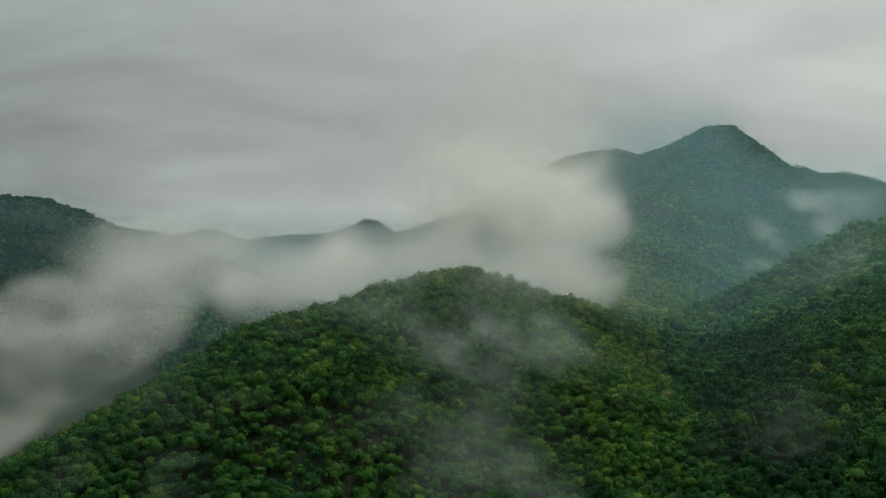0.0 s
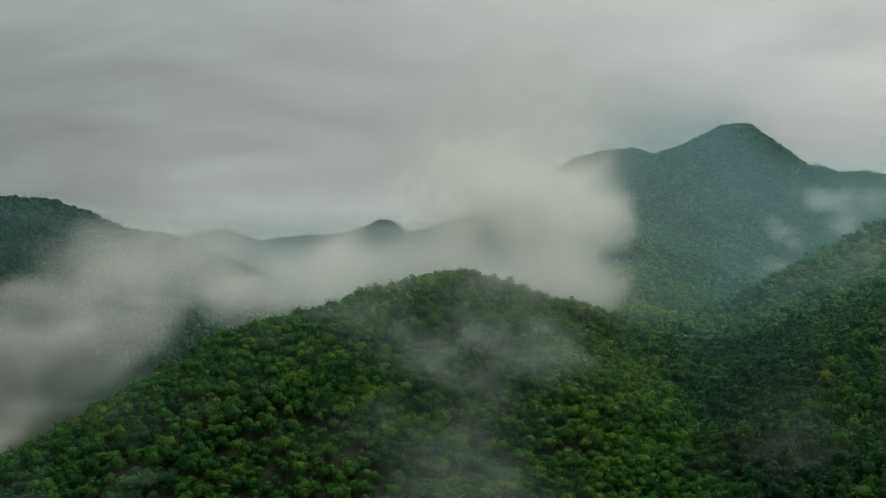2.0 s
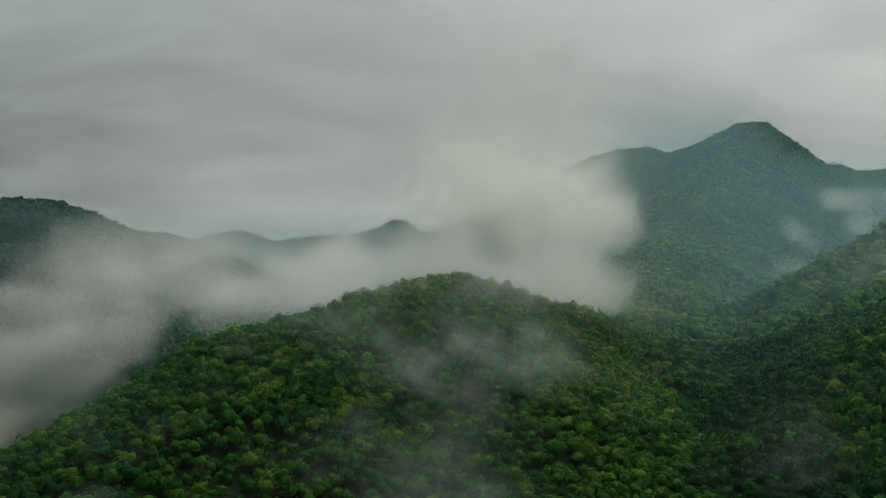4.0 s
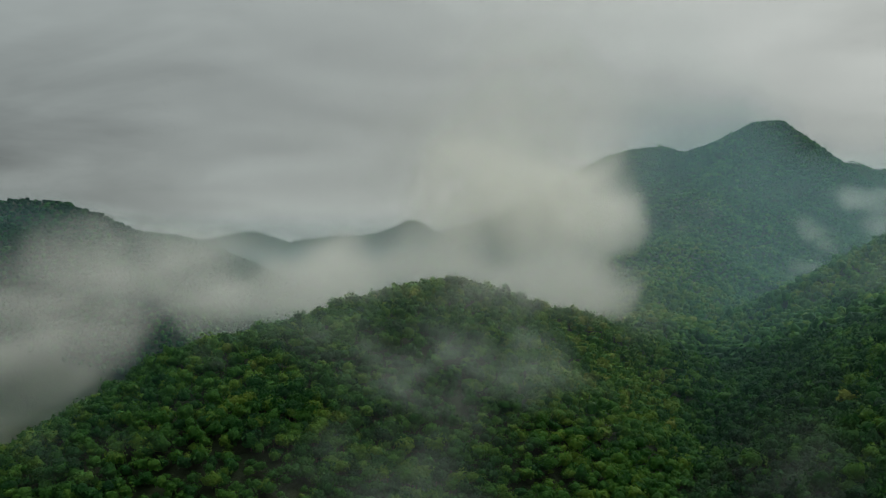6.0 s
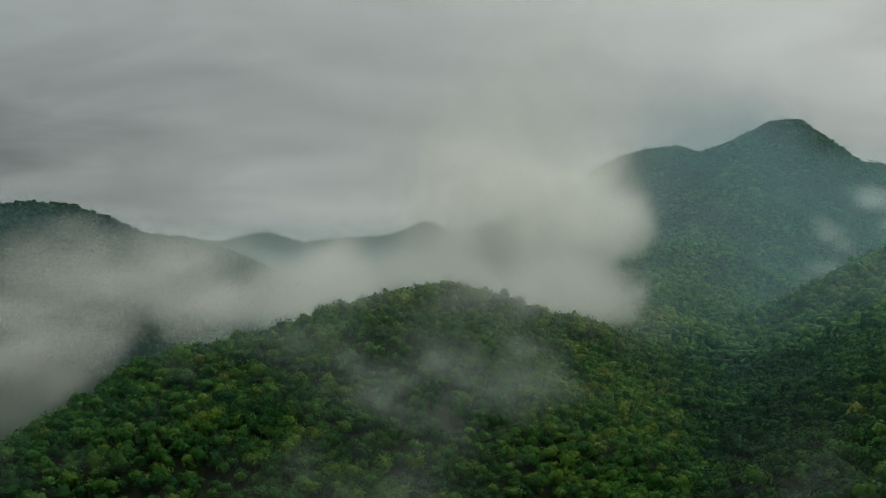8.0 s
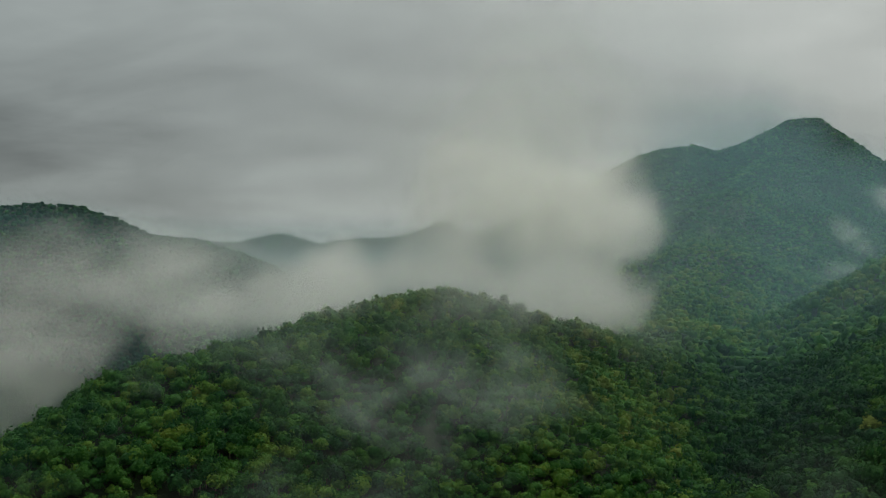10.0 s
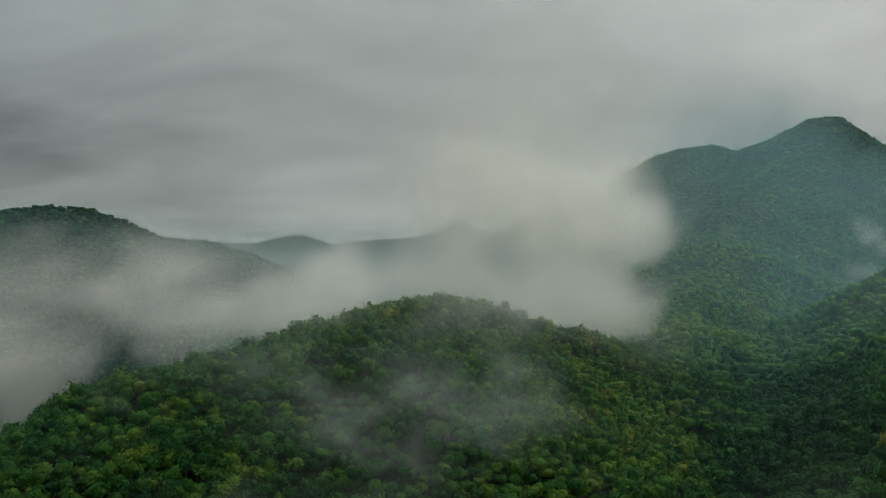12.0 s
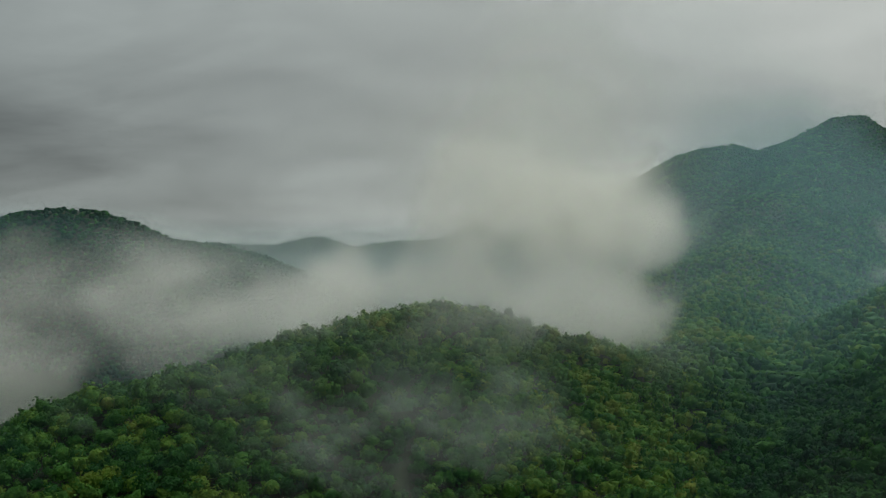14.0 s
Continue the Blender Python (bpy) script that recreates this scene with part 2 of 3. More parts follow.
def ground_height(x, y):
    x, y = np.asarray(x, float), np.asarray(y, float)
    warp = 1 + 0.35 * (fbm(x / 170, y / 170, 0.5, 3, 11) - 0.5)
    parts = [np.full(x.shape, FLOOR) + 30 * fbm(x / 600, y / 600, 0.2, 3, 5)]
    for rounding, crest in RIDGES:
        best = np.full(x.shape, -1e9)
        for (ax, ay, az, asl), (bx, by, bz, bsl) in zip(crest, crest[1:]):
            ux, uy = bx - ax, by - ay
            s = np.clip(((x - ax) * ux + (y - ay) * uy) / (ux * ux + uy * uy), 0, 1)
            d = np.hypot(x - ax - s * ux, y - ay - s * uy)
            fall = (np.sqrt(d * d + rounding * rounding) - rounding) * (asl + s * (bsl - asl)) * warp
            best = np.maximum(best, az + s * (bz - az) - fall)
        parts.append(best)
    k = 5.0
    most = np.maximum.reduce(parts)
    h = most + k * np.log(sum(np.exp((p - most) / k) for p in parts)) * 0.6
    far = smooth(700, 2200, y)
    # gullies and knolls, larger on the far slopes
    h = h + (6 + 10 * far) * (fbm(x / 90, y / 90, 3.3, 4, 21) - 0.5)
    h = h + 90 * (fbm(x / 240, y / 300, 7.7, 3, 33) - 0.5) * smooth(1250, 1600, y) * smooth(120, 320, x) * smooth(470, 340, h)
    return h


def link_mesh(name, verts, faces_quads, mat, attribute=None, values=None, parent=None):
    """One mesh object from arrays of vertices and of quads."""
    me = bpy.data.meshes.new(name)
    n, f = len(verts), len(faces_quads)
    me.vertices.add(n)
    me.vertices.foreach_set("co", np.asarray(verts, np.float32).ravel())
    me.loops.add(4 * f)
    me.loops.foreach_set("vertex_index", np.asarray(faces_quads, np.int32).ravel())
    me.polygons.add(f)
    me.polygons.foreach_set("loop_start", np.arange(0, 4 * f, 4, dtype=np.int32))
    me.polygons.foreach_set("loop_total", np.full(f, 4, np.int32))
    me.update(calc_edges=True)
    if attribute:
        at = me.attributes.new(attribute, "FLOAT", "POINT")
        at.data.foreach_set("value", np.asarray(values, np.float32))
    me.materials.append(mat)
    ob = new(name, me)
    if parent:
        ob.parent = parent
    return ob


def grid_quads(rows, columns):
    a = (np.arange(rows - 1)[:, None] * columns + np.arange(columns - 1)[None]).ravel()
    return np.stack([a, a + 1, a + columns + 1, a + columns], -1)


def stretched(stops):
    """Coordinates from (start, end, step) runs."""
    return np.unique(np.concatenate([np.linspace(a, b, max(2, int(round((b - a) / step)) + 1)) for a, b, step in stops]).round(2))


# ---- ground: one sheet out to the horizon ----
gx = stretched([(-4900, -2400, 180), (-2400, -1000, 45), (-1000, -260, 16), (-260, 320, 7), (320, 1300, 16), (1300, 2400, 45), (2400, 4900, 180)])
gy = stretched([(-2500, -200, 160), (-200, 250, 35), (250, 900, 7), (900, 1800, 14), (1800, 3100, 18), (3100, 4900, 30), (4900, 5600, 120)])
mx, my = np.meshgrid(gx, gy)
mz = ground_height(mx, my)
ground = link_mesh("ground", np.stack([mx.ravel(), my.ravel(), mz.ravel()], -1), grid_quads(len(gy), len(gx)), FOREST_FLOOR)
for p in (ground.data.polygons,):
    p.foreach_set("use_smooth", np.ones(len(p), bool))
tagged(ground, "steep mountain land with dark leafy forest floor", "ground", kind="structure")


# ---- forest ----
def crown_template(rng, around, rings, patches, radius, tall, size, fill=0.74):
    """A leafy crown with its base at 0: a lumpy rounded body of boughs, ringed by loose leaf clumps. Vertices and quads."""
    lumps = rng.normal(size=(9, 3))
    lumps[:, 2] = np.abs(lumps[:, 2]) * 0.8 - 0.2
    lumps /= np.linalg.norm(lumps, axis=1, keepdims=True)
    swell = rng.uniform(0.16, 0.5, 9)

    def surface(d):
        near_lump = np.exp(-(1 - d @ lumps.T) * 8.5)
        return 0.60 + (near_lump * swell).sum(-1) + rng.normal(0, 0.035, len(d))

    verts, quads, start = [], [], 0
    if rings:
        el = np.linspace(-0.5, 1.5, rings + 1)
        az = np.arange(around) * 2 * np.pi / around
        ee, aa = np.meshgrid(el, az, indexing="ij")
        aa = aa + 0.5 * (np.arange(rings + 1) % 2)[:, None] * 2 * np.pi / around
        d = np.stack([np.cos(ee) * np.cos(aa), np.cos(ee) * np.sin(aa), np.sin(ee)], -1).reshape(-1, 3)
        body = d * surface(d)[:, None] * fill
        verts.append(body)
        for r in range(rings):
            for k in range(around):
                n = (k + 1) % around
                quads.append((r * around + k, r * around + n, (r + 1) * around + n, (r + 1) * around + k))
        start = len(body)
    if patches:
        d = rng.normal(size=(patches, 3))
        d[:, 2] = np.abs(d[:, 2]) * 0.95 - 0.3
        d /= np.linalg.norm(d, axis=1, keepdims=True)
        c = d * (surface(d) * rng.uniform(0.84, 1.08, patches))[:, None]
        normal = d + rng.normal(size=(patches, 3)) * 0.5 + (0, 0, 0.35)
        normal /= np.linalg.norm(normal, axis=1, keepdims=True)
        side = np.cross(normal, rng.normal(size=(patches, 3)))
        side /= np.linalg.norm(side, axis=1, keepdims=True)
        up = np.cross(normal, side)
        s = size / radius * rng.uniform(0.6, 1.25, (patches, 1))
        corners = []
        for p, q in ((-1, -0.7), (0.8, -1), (1, 0.75), (-0.7, 1)):
            j = rng.uniform(0.6, 1.1, (patches, 2))
            corners.append(c + side * s * p * j[:, :1] * 0.5 + up * s * q * j[:, 1:] * 0.5 - normal * s * rng.uniform(0, 0.25, (patches, 1)))
        verts.append(np.stack(corners, 1).reshape(-1, 3))
        quads += [(start + 4 * k, start + 4 * k + 1, start + 4 * k + 2, start + 4 * k + 3) for k in range(patches)]
    v = np.concatenate(verts)
    v = v * (radius, radius, tall * 0.58) + (0, 0, tall * 0.42)
    return v, np.array(quads)


def scatter(y0, y1, gap, seed, x_low, x_high):
    """Staggered, jittered places for trees between two lines of the plan."""
    rng = np.random.default_rng(seed)
    ys = np.arange(y0, y1, gap * 0.87)
    rows = []
    for n, y in enumerate(ys):
        xs = np.arange(x_low(y), x_high(y), gap) + (n % 2) * gap / 2
        rows.append(np.stack([xs, np.full(len(xs), y)], -1))
    p = np.concatenate(rows)
    return p + rng.uniform(-0.42, 0.42, p.shape) * gap, rng


def west(y):
    return -0.52 * y - 70


def east_side(y):
    return 0.46 * y + 50


def forest(name, label, places, rng, around, rings, patches, radius, size, squat=1.7, variants=8, fill=0.74, foliage=LEAVES, lift=1.0):
    """Many trees in one mesh: their leafy crowns standing on the slope."""
    kinds = [crown_template(rng, around, rings, patches, radius, radius * squat, size, fill) for _ in range(variants)]
    x, y = places.T
    z = ground_height(x, y)
    grove = fbm(x / 55, y / 55, 1.0, 3, 41)
    scale = np.clip(rng.normal(1.0, 0.25, len(x)) * (0.72 + 0.56 * grove) * (1 + 0.4 * smooth(110, 200, x) * (1 - smooth(900, 1300, y))), 0.55, 1.4 + 0.7 * smooth(100, 180, x))
    turn = rng.uniform(0, 2 * np.pi, len(x))
    tall = rng.uniform(0.85, 1.35, len(x)) * scale
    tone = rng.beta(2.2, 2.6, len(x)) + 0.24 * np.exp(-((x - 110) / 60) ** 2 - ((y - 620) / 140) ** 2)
    # ravine shade painted into tone; western hills and high mountain darker; long spur paler
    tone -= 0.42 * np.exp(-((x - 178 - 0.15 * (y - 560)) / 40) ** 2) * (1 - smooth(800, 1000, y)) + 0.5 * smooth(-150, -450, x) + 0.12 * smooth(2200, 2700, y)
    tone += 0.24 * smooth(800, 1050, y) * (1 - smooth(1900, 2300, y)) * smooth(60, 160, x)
    # brighter sky light on the crest, put into the tone of its trees
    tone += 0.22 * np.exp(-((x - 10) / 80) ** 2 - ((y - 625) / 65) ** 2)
    # stands of one kind on the far slopes
    tone += 0.55 * (fbm(x / 150, y / 190, 5.0, 4, 43) - 0.5) * smooth(800, 1300, y)
    tone = np.clip(tone, 0, 1)
    kind = rng.integers(0, variants, len(x))
    verts, tones, faces, start = [], [], [], 0
    for k in range(variants):
        sel = np.nonzero(kind == k)[0]
        base, quads = kinds[k]
        c, s = np.cos(turn[sel])[:, None], np.sin(turn[sel])[:, None]
        vx = (base[None, :, 0] * c - base[None, :, 1] * s) * scale[sel][:, None] + x[sel][:, None]
        vy = (base[None, :, 0] * s + base[None, :, 1] * c) * scale[sel][:, None] + y[sel][:, None]
        vz = base[None, :, 2] * tall[sel][:, None] + z[sel][:, None] + lift * scale[sel][:, None]
        verts.append(np.stack([vx, vy, vz], -1).reshape(-1, 3))
        tones.append(np.repeat(tone[sel], len(base)))
        faces.append((quads[None] + len(base) * np.arange(len(sel))[:, None, None]).reshape(-1, 4) + start)
        start += len(base) * len(sel)
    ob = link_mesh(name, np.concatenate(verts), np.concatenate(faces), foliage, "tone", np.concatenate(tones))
    ob.data.polygons.foreach_set("use_smooth", np.ones(len(ob.data.polygons), bool))
    return tagged(ob, label, "forest", kind="stuff")


# pale, broad trees that stand out of the canopy: x, y, crown radius
LANDMARKS = [(150, 499, 7.0), (206, 547, 5.5), (112, 552, 5.0), (166, 742, 5.5), (128, 600, 4.6)]


def in_stand(p):
    """The stretch of the front slope whose trees stand as things of their own."""
    return (p[:, 0] > -55) & (p[:, 0] < 72) & (p[:, 1] > 408) & (p[:, 1] < 450)


def under_mist(p):
    """The valley floor behind the hill, deep under mist, where the land is open."""
    x, y = p.T
    return (y > 600) & (y < 1080) & (x < -70 - 0.12 * (y - 600))


def in_clearing(p):
    """Small gaps in the canopy, where bare reddish earth shows."""
    out = np.zeros(len(p), bool)
    for x, y, r in ((25, 488, 6.0), (18, 470, 4.0), (-34, 430, 4.0)):
        out |= np.hypot(p[:, 0] - x, p[:, 1] - y) < r
    return out


p, rng = scatter(-160, 325, 9.0, 6, lambda y: -230, lambda y: 300)
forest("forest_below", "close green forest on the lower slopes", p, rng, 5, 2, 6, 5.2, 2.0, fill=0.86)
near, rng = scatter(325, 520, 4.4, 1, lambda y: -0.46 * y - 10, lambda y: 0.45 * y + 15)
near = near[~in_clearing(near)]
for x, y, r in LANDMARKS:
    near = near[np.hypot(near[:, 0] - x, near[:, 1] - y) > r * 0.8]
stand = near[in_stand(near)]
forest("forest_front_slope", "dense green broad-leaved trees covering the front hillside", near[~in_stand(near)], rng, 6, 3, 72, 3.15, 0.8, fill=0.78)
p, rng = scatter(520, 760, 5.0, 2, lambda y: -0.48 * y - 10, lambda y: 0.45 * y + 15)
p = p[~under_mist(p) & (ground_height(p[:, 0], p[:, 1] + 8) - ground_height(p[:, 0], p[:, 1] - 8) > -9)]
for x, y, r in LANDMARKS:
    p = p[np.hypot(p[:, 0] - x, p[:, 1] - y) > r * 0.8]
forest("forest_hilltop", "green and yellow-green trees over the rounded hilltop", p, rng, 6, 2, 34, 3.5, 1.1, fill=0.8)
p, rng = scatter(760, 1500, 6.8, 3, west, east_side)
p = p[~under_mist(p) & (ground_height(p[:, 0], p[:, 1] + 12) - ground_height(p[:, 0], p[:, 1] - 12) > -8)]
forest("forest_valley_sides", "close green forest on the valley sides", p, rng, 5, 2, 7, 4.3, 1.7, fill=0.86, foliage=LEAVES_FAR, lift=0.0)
p, rng = scatter(1500, 3150, 9.2, 4, west, east_side)
keep = ground_height(p[:, 0], p[:, 1] + 12) - ground_height(p[:, 0], p[:, 1] - 12) > -9
keep &= ~((p[:, 1] > 2250) & (p[:, 0] < 250))
forest("forest_mountain", "dark bluish green forest on the mountain slopes", p[keep], rng, 5, 2, 1, 5.4, 3.0, 1.3, fill=0.95, foliage=LEAVES_FAR, lift=-2.0)
p, rng = scatter(3150, 4780, 11.0, 5, west, east_side)
keep = ground_height(p[:, 0], p[:, 1] + 15) - ground_height(p[:, 0], p[:, 1] - 15) > -4
keep &= ground_height(p[:, 0], p[:, 1]) > 215
forest("forest_far_ridge", "hazy dark forest along the far ridges", p[keep], rng, 5, 1, 3, 6.0, 4.0, 1.3, fill=0.9, foliage=LEAVES_FAR, lift=-2.5)


def stand_tree(rng, foliage=LEAVES_SINGLE, label="green broad-leaved tree with a rounded leafy crown in the hillside forest"):
    """A single broad-leaved tree: tapered trunk with limbs, and a crown of leaf clumps."""
    root = new("tree")
    bm = bmesh.new()
    top = 5.0

    def tube(a, b, ra, rb):
        a, b = Vector(a), Vector(b)
        m = Matrix.Translation((a + b) / 2) @ (b - a).to_track_quat("Z", "Y").to_matrix().to_4x4()
        bmesh.ops.create_cone(bm, cap_ends=True, segments=6, radius1=ra, radius2=rb, depth=(b - a).length, matrix=m)

    lean = rng.uniform(-0.35, 0.35, 2)
    tube((0, 0, -0.6), (lean[0], lean[1], 3.2), 0.22, 0.16)
    tube((lean[0], lean[1], 3.1), (lean[0] * 1.6, lean[1] * 1.6, top), 0.16, 0.07)
    for n in range(4):
        a = n * 1.6 + rng.uniform(-0.4, 0.4)
        tube((lean[0], lean[1], 2.5 + 0.5 * n), (lean[0] + 1.5 * math.cos(a), lean[1] + 1.5 * math.sin(a), 3.7 + 0.35 * n), 0.1, 0.04)
    me = bpy.data.meshes.new("trunk")
    bm.to_mesh(me)
    bm.free()
    me.materials.append(BARK)
    trunk = new("trunk", me)
    trunk.parent = root
    leaves, quads = crown_template(rng, 8, 3, 170, 3.0, 5.2, 0.72, 0.78)
    crown = link_mesh("crown", leaves + (0, 0, 1.4), quads, foliage, parent=root)
    crown.data.polygons.foreach_set("use_smooth", np.ones(len(quads), bool))
    crown["label"] = "rounded crown of green leaves"
    return tagged(root, label, "tree", "trees of the front slope")


rng = np.random.default_rng(9)
kinds = [stand_tree(rng) for _ in range(8)]
heights = ground_height(stand[:, 0], stand[:, 1])
for n, ((x, y), z) in enumerate(zip(stand, heights)):
    scale = float(np.clip(rng.normal(1.12, 0.18), 0.75, 1.5))
    place = pose(x, y, z, 0, 0, rng.uniform(0, 360))
    tree = kinds[n] if n < len(kinds) else copy_thing(kinds[n % len(kinds)], place)
    tree.matrix_basis = place @ Matrix.Diagonal((scale, scale, scale * rng.uniform(0.9, 1.2), 1))

for x, y, r in LANDMARKS:
    tree = stand_tree(rng, LEAVES_PALE, "pale yellow-green tree with a broad crown above the forest canopy")
    s = r / 3.0
    tree.matrix_basis = pose(x, y, float(ground_height(np.array([x]), np.array([y]))[0]), 0, 0, 40 * r) @ Matrix.Diagonal((s, s, s * 0.85, 1))


# ---- mist: stacked thin veils of vapour ----
def mist_bank(name, label, xs, ys, zs, puffs, mat, strength, scale, seed, clear=10.0, edge=0.34, lean=0.45, hug=0.0, base=13.0, roll=1.5, ragged=0.0, depth=60.0, thin=0.12):
    """Veils across the valley, one behind another, as thick as the vapour between them.
    Puffs are soft ellipsoids; or, where ragged is given, billows with a curling edge: (x, y, z, rx, rz, strength, softness)."""
    step = ys[1] - ys[0] if len(ys) > 1 else 30.0
    verts, quads, thick, start = [], [], [], 0
    for n, y0 in enumerate(ys):
        gx_, gz_ = np.meshgrid(xs, zs)
        gy_ = y0 + lean * (gz_ - zs[0]) + 14 * (fbm(gx_ / 60, gz_ / 60, n * 3.1, 2, seed + 7) - 0.5)
        density = np.zeros(gx_.shape)
        bx_ = gx_ + scale * roll * (fbm(gx_ / scale / 1.3, gy_ / scale / 1.3, gz_ / scale / 1.3, 3, seed + 31) - 0.5)
        bz_ = gz_ + scale * roll * (fbm(gx_ / scale / 1.3, gy_ / scale / 1.3, gz_ / scale / 1.3, 3, seed + 47) - 0.5)
        if ragged:
            # billows: the cloud noise pushes the edge of each puff in and out; drawn out along the line of the valley
            curl = fbm(bx_ / scale, gy_ / (scale * 3.5), bz_ / (scale * 0.85), 5, seed) - 0.5
            streak = fbm(bx_ / (scale * 1.6), gy_ / (scale * 3.5), bz_ / (scale * 0.55), 4, seed + 3)
            for cx, cy, cz, rx, rz, amount, soft in puffs:
                r = np.sqrt(((bx_ - cx) / rx) ** 2 + ((gy_ - cy) / depth) ** 2 + ((bz_ - cz) / rz) ** 2)
                inside = smooth(-0.3 * soft, 1.5 * soft, 1.0 - r + ragged * 2 * curl)
                density = 1 - (1 - density) * (1 - np.minimum(amount * inside, 0.98))
            density *= smooth(0.3, 0.66, streak) * (1.25 - thin) + thin
        else:
            for cx, cy, cz, rx, ry, rz, amount, firm in puffs:
                r = ((bx_ - cx) / rx) ** 2 + ((gy_ - cy) / ry) ** 2 + ((bz_ - cz) / rz) ** 2
                density += amount * np.exp(-1.1 * r ** firm)
            cloud = fbm(gx_ / scale, gy_ / scale, gz_ / (scale * 0.8), 5, seed)
            density = density * smooth(edge - 0.12, edge + 0.3, cloud * (0.75 + 0.35 * np.minimum(density, 1.0)))
        over = gz_ - ground_height(gx_, gy_) - base
        density *= smooth(0, clear, over)
        if hug:
            density *= np.exp(-np.maximum(over - 6, 0) / hug)
        alpha = np.minimum(1 - np.exp(-density * strength * step / 20.0), 0.3)
        alpha[0] = alpha[-1] = 0
        alpha[:, 0] = alpha[:, -1] = 0
        alpha = alpha.ravel()
        q = grid_quads(len(zs), len(xs))
        q = q[alpha[q].max(1) > 0.0006]
        verts.append(np.stack([gx_.ravel(), gy_.ravel(), gz_.ravel()], -1))
        quads.append(q + start)
        thick.append(alpha)
        start += len(alpha)
    ob = link_mesh(name, np.concatenate(verts), np.concatenate(quads), mat, "thickness", np.concatenate(thick))
    ob.data.polygons.foreach_set("use_smooth", np.ones(len(ob.data.polygons), bool))
    return tagged(ob, label, "mist", kind="stuff")


# the tall bank rising behind the hilltop
mist_bank("mist_bank", "tall billowing bank of white mist rising behind the wooded hilltop",
          np.arange(-300, 230, 4.0), np.arange(780, 946, 7.5), np.arange(100, 350, 4.0),
          [(126, 860, 226, 40, 56, 1.0, 0.35), (116, 860, 186, 42, 42, 0.95, 0.4), (122, 860, 256, 36, 30, 0.9, 0.45), (85, 860, 220, 66, 56, 0.9, 0.6), (85, 860, 182, 52, 34, 0.8, 0.6),
           (60, 860, 240, 72, 56, 0.9, 0.8), (35, 860, 210, 80, 46, 0.8, 0.7), (95, 860, 262, 52, 40, 0.8, 0.7), (-30, 860, 192, 80, 28, 0.6, 0.7), (-103, 860, 180, 90, 27, 0.6, 0.7), (72, 860, 258, 66, 52, 0.6, 0.9), (-180, 860, 170, 60, 20, 0.4, 0.7), (-215, 860, 194, 62, 32, 0.55, 0.7), (-150, 860, 192, 60, 28, 0.5, 0.7)],
          MIST, 0.44, 48.0, 61, lean=0.2, roll=0.9, base=19.0, ragged=1.0, depth=80.0, thin=0.5)
mist_bank("mist_plume", "thin upper plume of mist dissolving into the low cloud",
          np.arange(-330, 360, 10.0), np.arange(790, 960, 15.0), np.arange(150, 660, 10.0),
          [(85, 885, 290, 76, 90, 74, 0.55, 0.9), (75, 885, 365, 95, 90, 95, 0.36, 0.9), (55, 885, 460, 140, 90, 110, 0.16, 0.9), (-40, 885, 290, 110, 90, 60, 0.15, 0.9)],
          VAPOUR, 0.42, 120.0, 69, edge=0.32, roll=0.6)
# the mist filling the valley beside the hill
mist_bank("valley_mist", "thick white mist filling the valley beside the hill",
          np.arange(-400, -30, 3.5), np.arange(480, 730, 11.0), np.arange(40, 250, 3.5),
          [(-186, 600, 190, 26, 22, 0.45, 0.4), (-217, 600, 158, 50, 20, 0.8, 0.5), (-172, 610, 160, 36, 15, 0.6, 0.6), (-118, 650, 170, 36, 17, 0.55, 0.6), (-232, 560, 126, 30, 26, 0.6, 0.8),
           (-285, 600, 156, 46, 24, 0.8, 0.5), (-235, 520, 105, 60, 44, 0.65, 0.7), (-205, 520, 128, 34, 34, 0.8, 0.7), (-255, 500, 80, 60, 44, 0.65, 0.7), (-195, 505, 100, 26, 26, 0.6, 0.7), (-80, 690, 182, 44, 15, 0.5, 0.7), (-158, 690, 196, 30, 22, 0.4, 0.7)],
          MIST, 0.22, 36.0, 62, lean=0.2, roll=0.9, base=17.0, ragged=1.1, depth=80.0, thin=0.25)
# far mist lying in front of the distant ridges
mist_bank("far_mist", "pale mist lying low before the distant ridges",
          np.arange(-900, 500, 12.0), np.arange(1950, 2250, 75.0), np.arange(40, 420, 10.0),
          [(-480, 2100, 140, 200, 60, 0.5, 0.8), (-300, 2100, 150, 260, 60, 0.45, 0.8), (60, 2100, 190, 200, 80, 0.5, 0.9), (220, 2100, 230, 150, 90, 0.6, 0.9)],
          MIST, 0.09, 130.0, 63, ragged=0.9, roll=0.8, depth=200.0)
# shreds before the mountain
mist_bank("mountain_mist", "ragged shreds of white mist on the mountain side",
          np.arange(330, 860, 5.0), np.arange(1800, 1920, 24.0), np.arange(100, 360, 5.0),
          [(599, 1860, 236, 18, 27, 1.0, 0.6), (628, 1860, 207, 28, 22, 1.0, 0.6), (599, 1860, 168, 40, 22, 0.8, 0.7), (570, 1860, 148, 32, 20, 0.5, 0.8), (690, 1860, 290, 55, 22, 1.0, 0.6), (648, 1860, 305, 62, 11, 0.6, 0.8),
           (716, 1860, 253, 34, 40, 0.9, 0.6), (770, 1860, 285, 50, 26, 0.9, 0.6), (541, 1860, 291, 13, 15, 0.5, 0.8), (416, 1860, 273, 9, 26, 0.5, 0.8), (370, 1860, 240, 15, 15, 0.4, 0.8)],
          SHRED, 0.15, 34.0, 64, lean=0.1, roll=1.0, base=17.0, clear=6.0, ragged=1.1, depth=70.0)
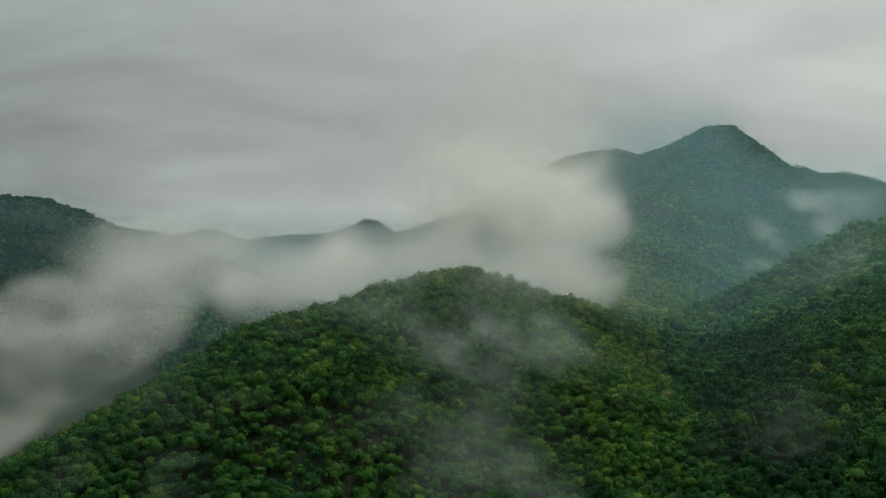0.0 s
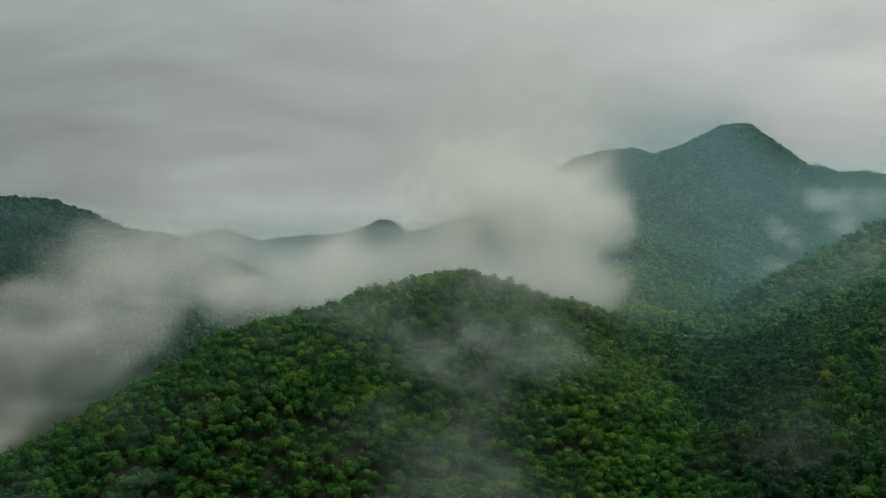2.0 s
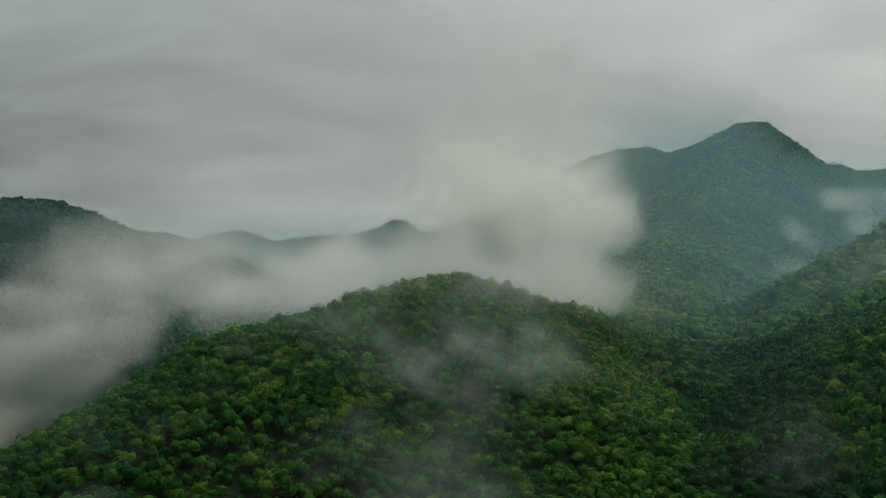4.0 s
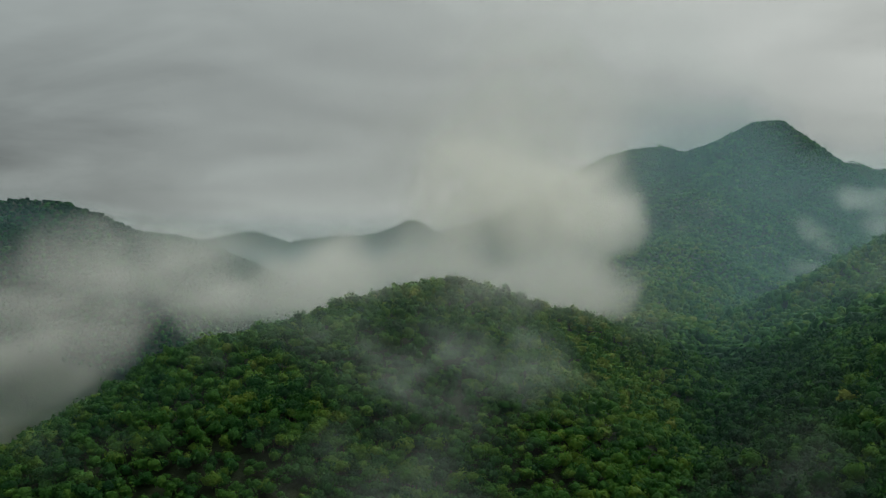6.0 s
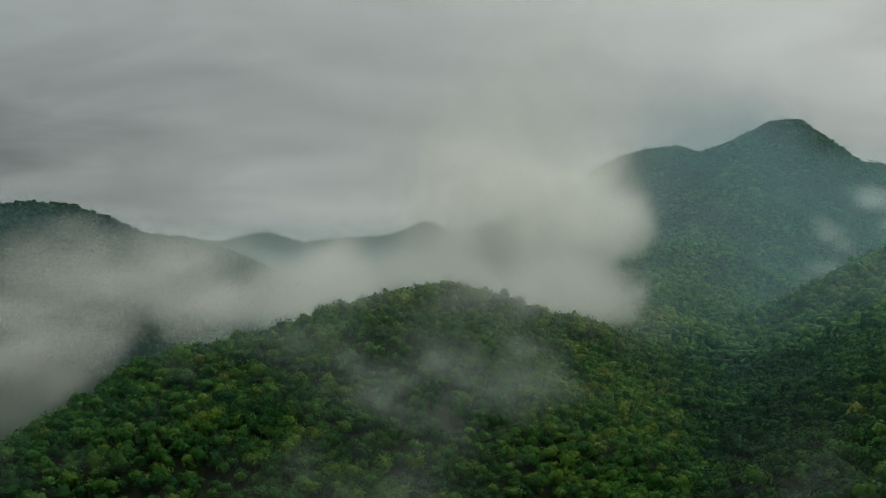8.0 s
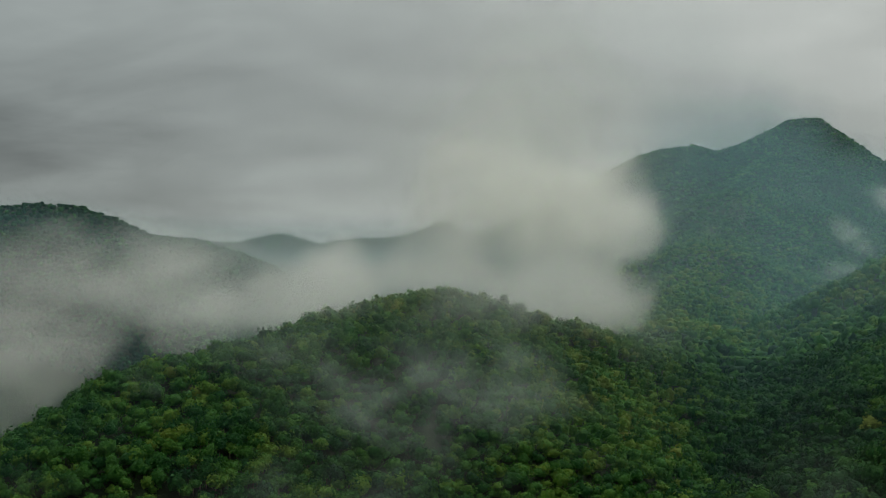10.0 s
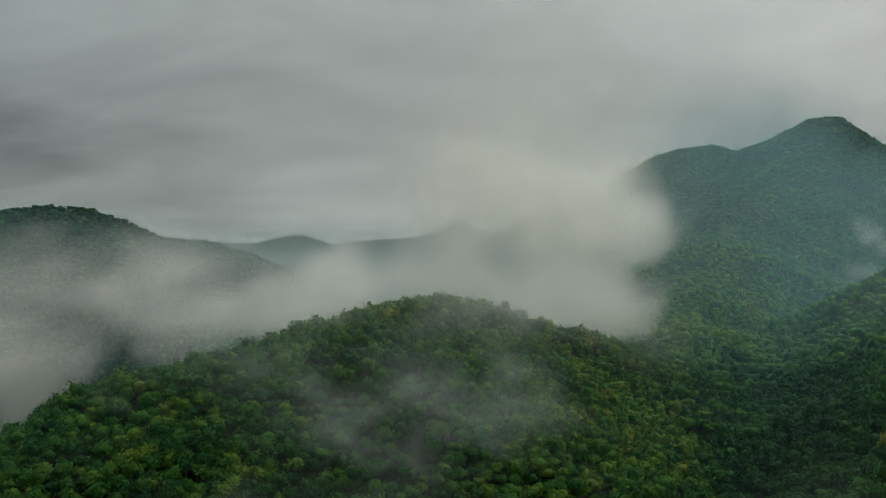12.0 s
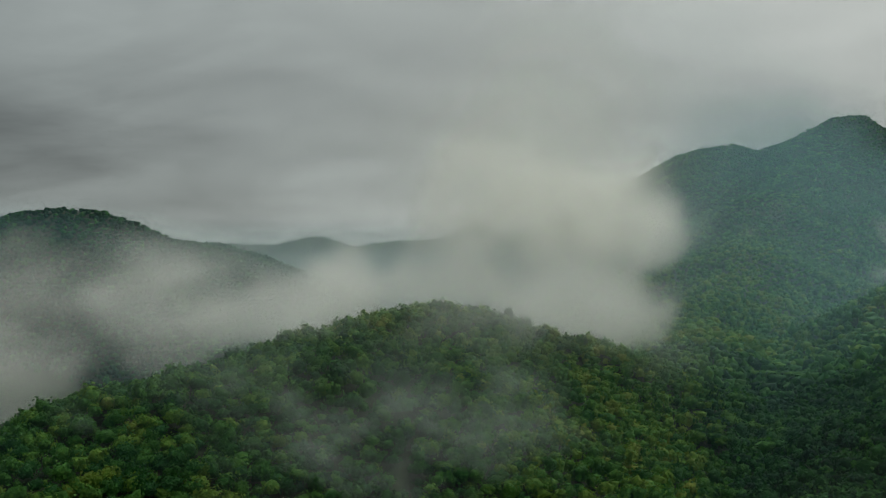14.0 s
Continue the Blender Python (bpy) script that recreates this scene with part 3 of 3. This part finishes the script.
# shreds over the front hill
mist_bank("hill_wisps", "thin shreds of mist drifting over the hillside tree tops",
          np.arange(-160, 150, 3.5), np.arange(350, 620, 13.0), np.arange(80, 220, 3.5),
          [(-28, 490, 150, 34, 34, 200, 1.0, 1.0), (10, 478, 150, 30, 34, 200, 1.1, 1.0), (55, 528, 150, 36, 42, 200, 1.2, 1.0), (28, 500, 150, 30, 30, 200, 0.8, 1.0),
           (5, 415, 150, 30, 34, 200, 0.65, 1.0), (-100, 400, 150, 28, 30, 200, 0.6, 1.0), (10, 372, 150, 50, 30, 200, 0.8, 1.0), (-115, 350, 150, 35, 30, 200, 0.9, 1.0), (62, 580, 150, 30, 35, 200, 0.9, 1.0), (50, 405, 150, 30, 30, 200, 0.6, 1.0), (-70, 470, 150, 12, 60, 200, 1.0, 1.0)],
          WISP, 0.16, 24.0, 65, clear=5.0, edge=0.47, lean=0.1, hug=9.0, base=5.0)
mist_bank("crest_mist", "soft mist spilling over the hill crest",
          np.arange(-110, 160, 4.0), np.arange(520, 740, 20.0), np.arange(130, 250, 4.0),
          [(80, 700, 175, 46, 60, 28, 1.5, 1.0), (20, 700, 190, 60, 50, 20, 0.9, 1.0), (45, 620, 182, 70, 45, 22, 0.9, 1.0), (-20, 590, 180, 60, 60, 26, 0.9, 1.0), (-60, 560, 168, 40, 50, 24, 0.9, 1.0)], VAPOUR, 0.19, 34.0, 67, clear=6.0, edge=0.40, base=9.0)
mist_bank("valley_wisps", "thin mist over trees on the valley side",
          np.arange(110, 240, 4.0), np.arange(420, 520, 14.0), np.arange(70, 220, 4.0),
          [(166, 462, 150, 32, 34, 200, 1.2, 1.0)], WISP, 0.10, 28.0, 66, clear=5.0, edge=0.46, lean=0.1, hug=10.0, base=5.0)
mist_bank("spur_wisps", "thin mist hanging on the wooded spur",
          np.arange(280, 500, 6.0), np.arange(840, 1080, 30.0), np.arange(110, 290, 5.0),
          [(378, 940, 190, 60, 80, 200, 1.0, 1.0)], WISP, 0.12, 45.0, 68, clear=6.0, edge=0.46, lean=0.1, hug=14.0, base=5.0)


# ---- haze between the ridges: wide faint veils ----
def haze_veil(y, amount, start=-1e9, end=1e9, mat=HAZE, rise=0.0):
    xs, zs = np.linspace(-0.62 * y - 100, 0.55 * y + 100, 40), np.linspace(0, 640, 33)
    gx_, gz_ = np.meshgrid(xs, zs)
    gy_ = y + 60 * np.sin(gx_ / (0.2 * y)) + 0.2 * gz_
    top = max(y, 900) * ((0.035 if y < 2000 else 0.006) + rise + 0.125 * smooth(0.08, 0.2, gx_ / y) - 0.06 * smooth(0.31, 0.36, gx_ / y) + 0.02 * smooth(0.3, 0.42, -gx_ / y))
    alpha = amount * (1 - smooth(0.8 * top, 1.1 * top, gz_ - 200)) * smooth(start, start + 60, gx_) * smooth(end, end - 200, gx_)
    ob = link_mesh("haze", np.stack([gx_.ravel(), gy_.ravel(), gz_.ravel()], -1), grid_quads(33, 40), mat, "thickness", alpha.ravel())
    ob.data.polygons.foreach_set("use_smooth", np.ones(len(ob.data.polygons), bool))
    return tagged(ob, "faint bluish haze hanging between the ridges", "haze", kind="stuff")


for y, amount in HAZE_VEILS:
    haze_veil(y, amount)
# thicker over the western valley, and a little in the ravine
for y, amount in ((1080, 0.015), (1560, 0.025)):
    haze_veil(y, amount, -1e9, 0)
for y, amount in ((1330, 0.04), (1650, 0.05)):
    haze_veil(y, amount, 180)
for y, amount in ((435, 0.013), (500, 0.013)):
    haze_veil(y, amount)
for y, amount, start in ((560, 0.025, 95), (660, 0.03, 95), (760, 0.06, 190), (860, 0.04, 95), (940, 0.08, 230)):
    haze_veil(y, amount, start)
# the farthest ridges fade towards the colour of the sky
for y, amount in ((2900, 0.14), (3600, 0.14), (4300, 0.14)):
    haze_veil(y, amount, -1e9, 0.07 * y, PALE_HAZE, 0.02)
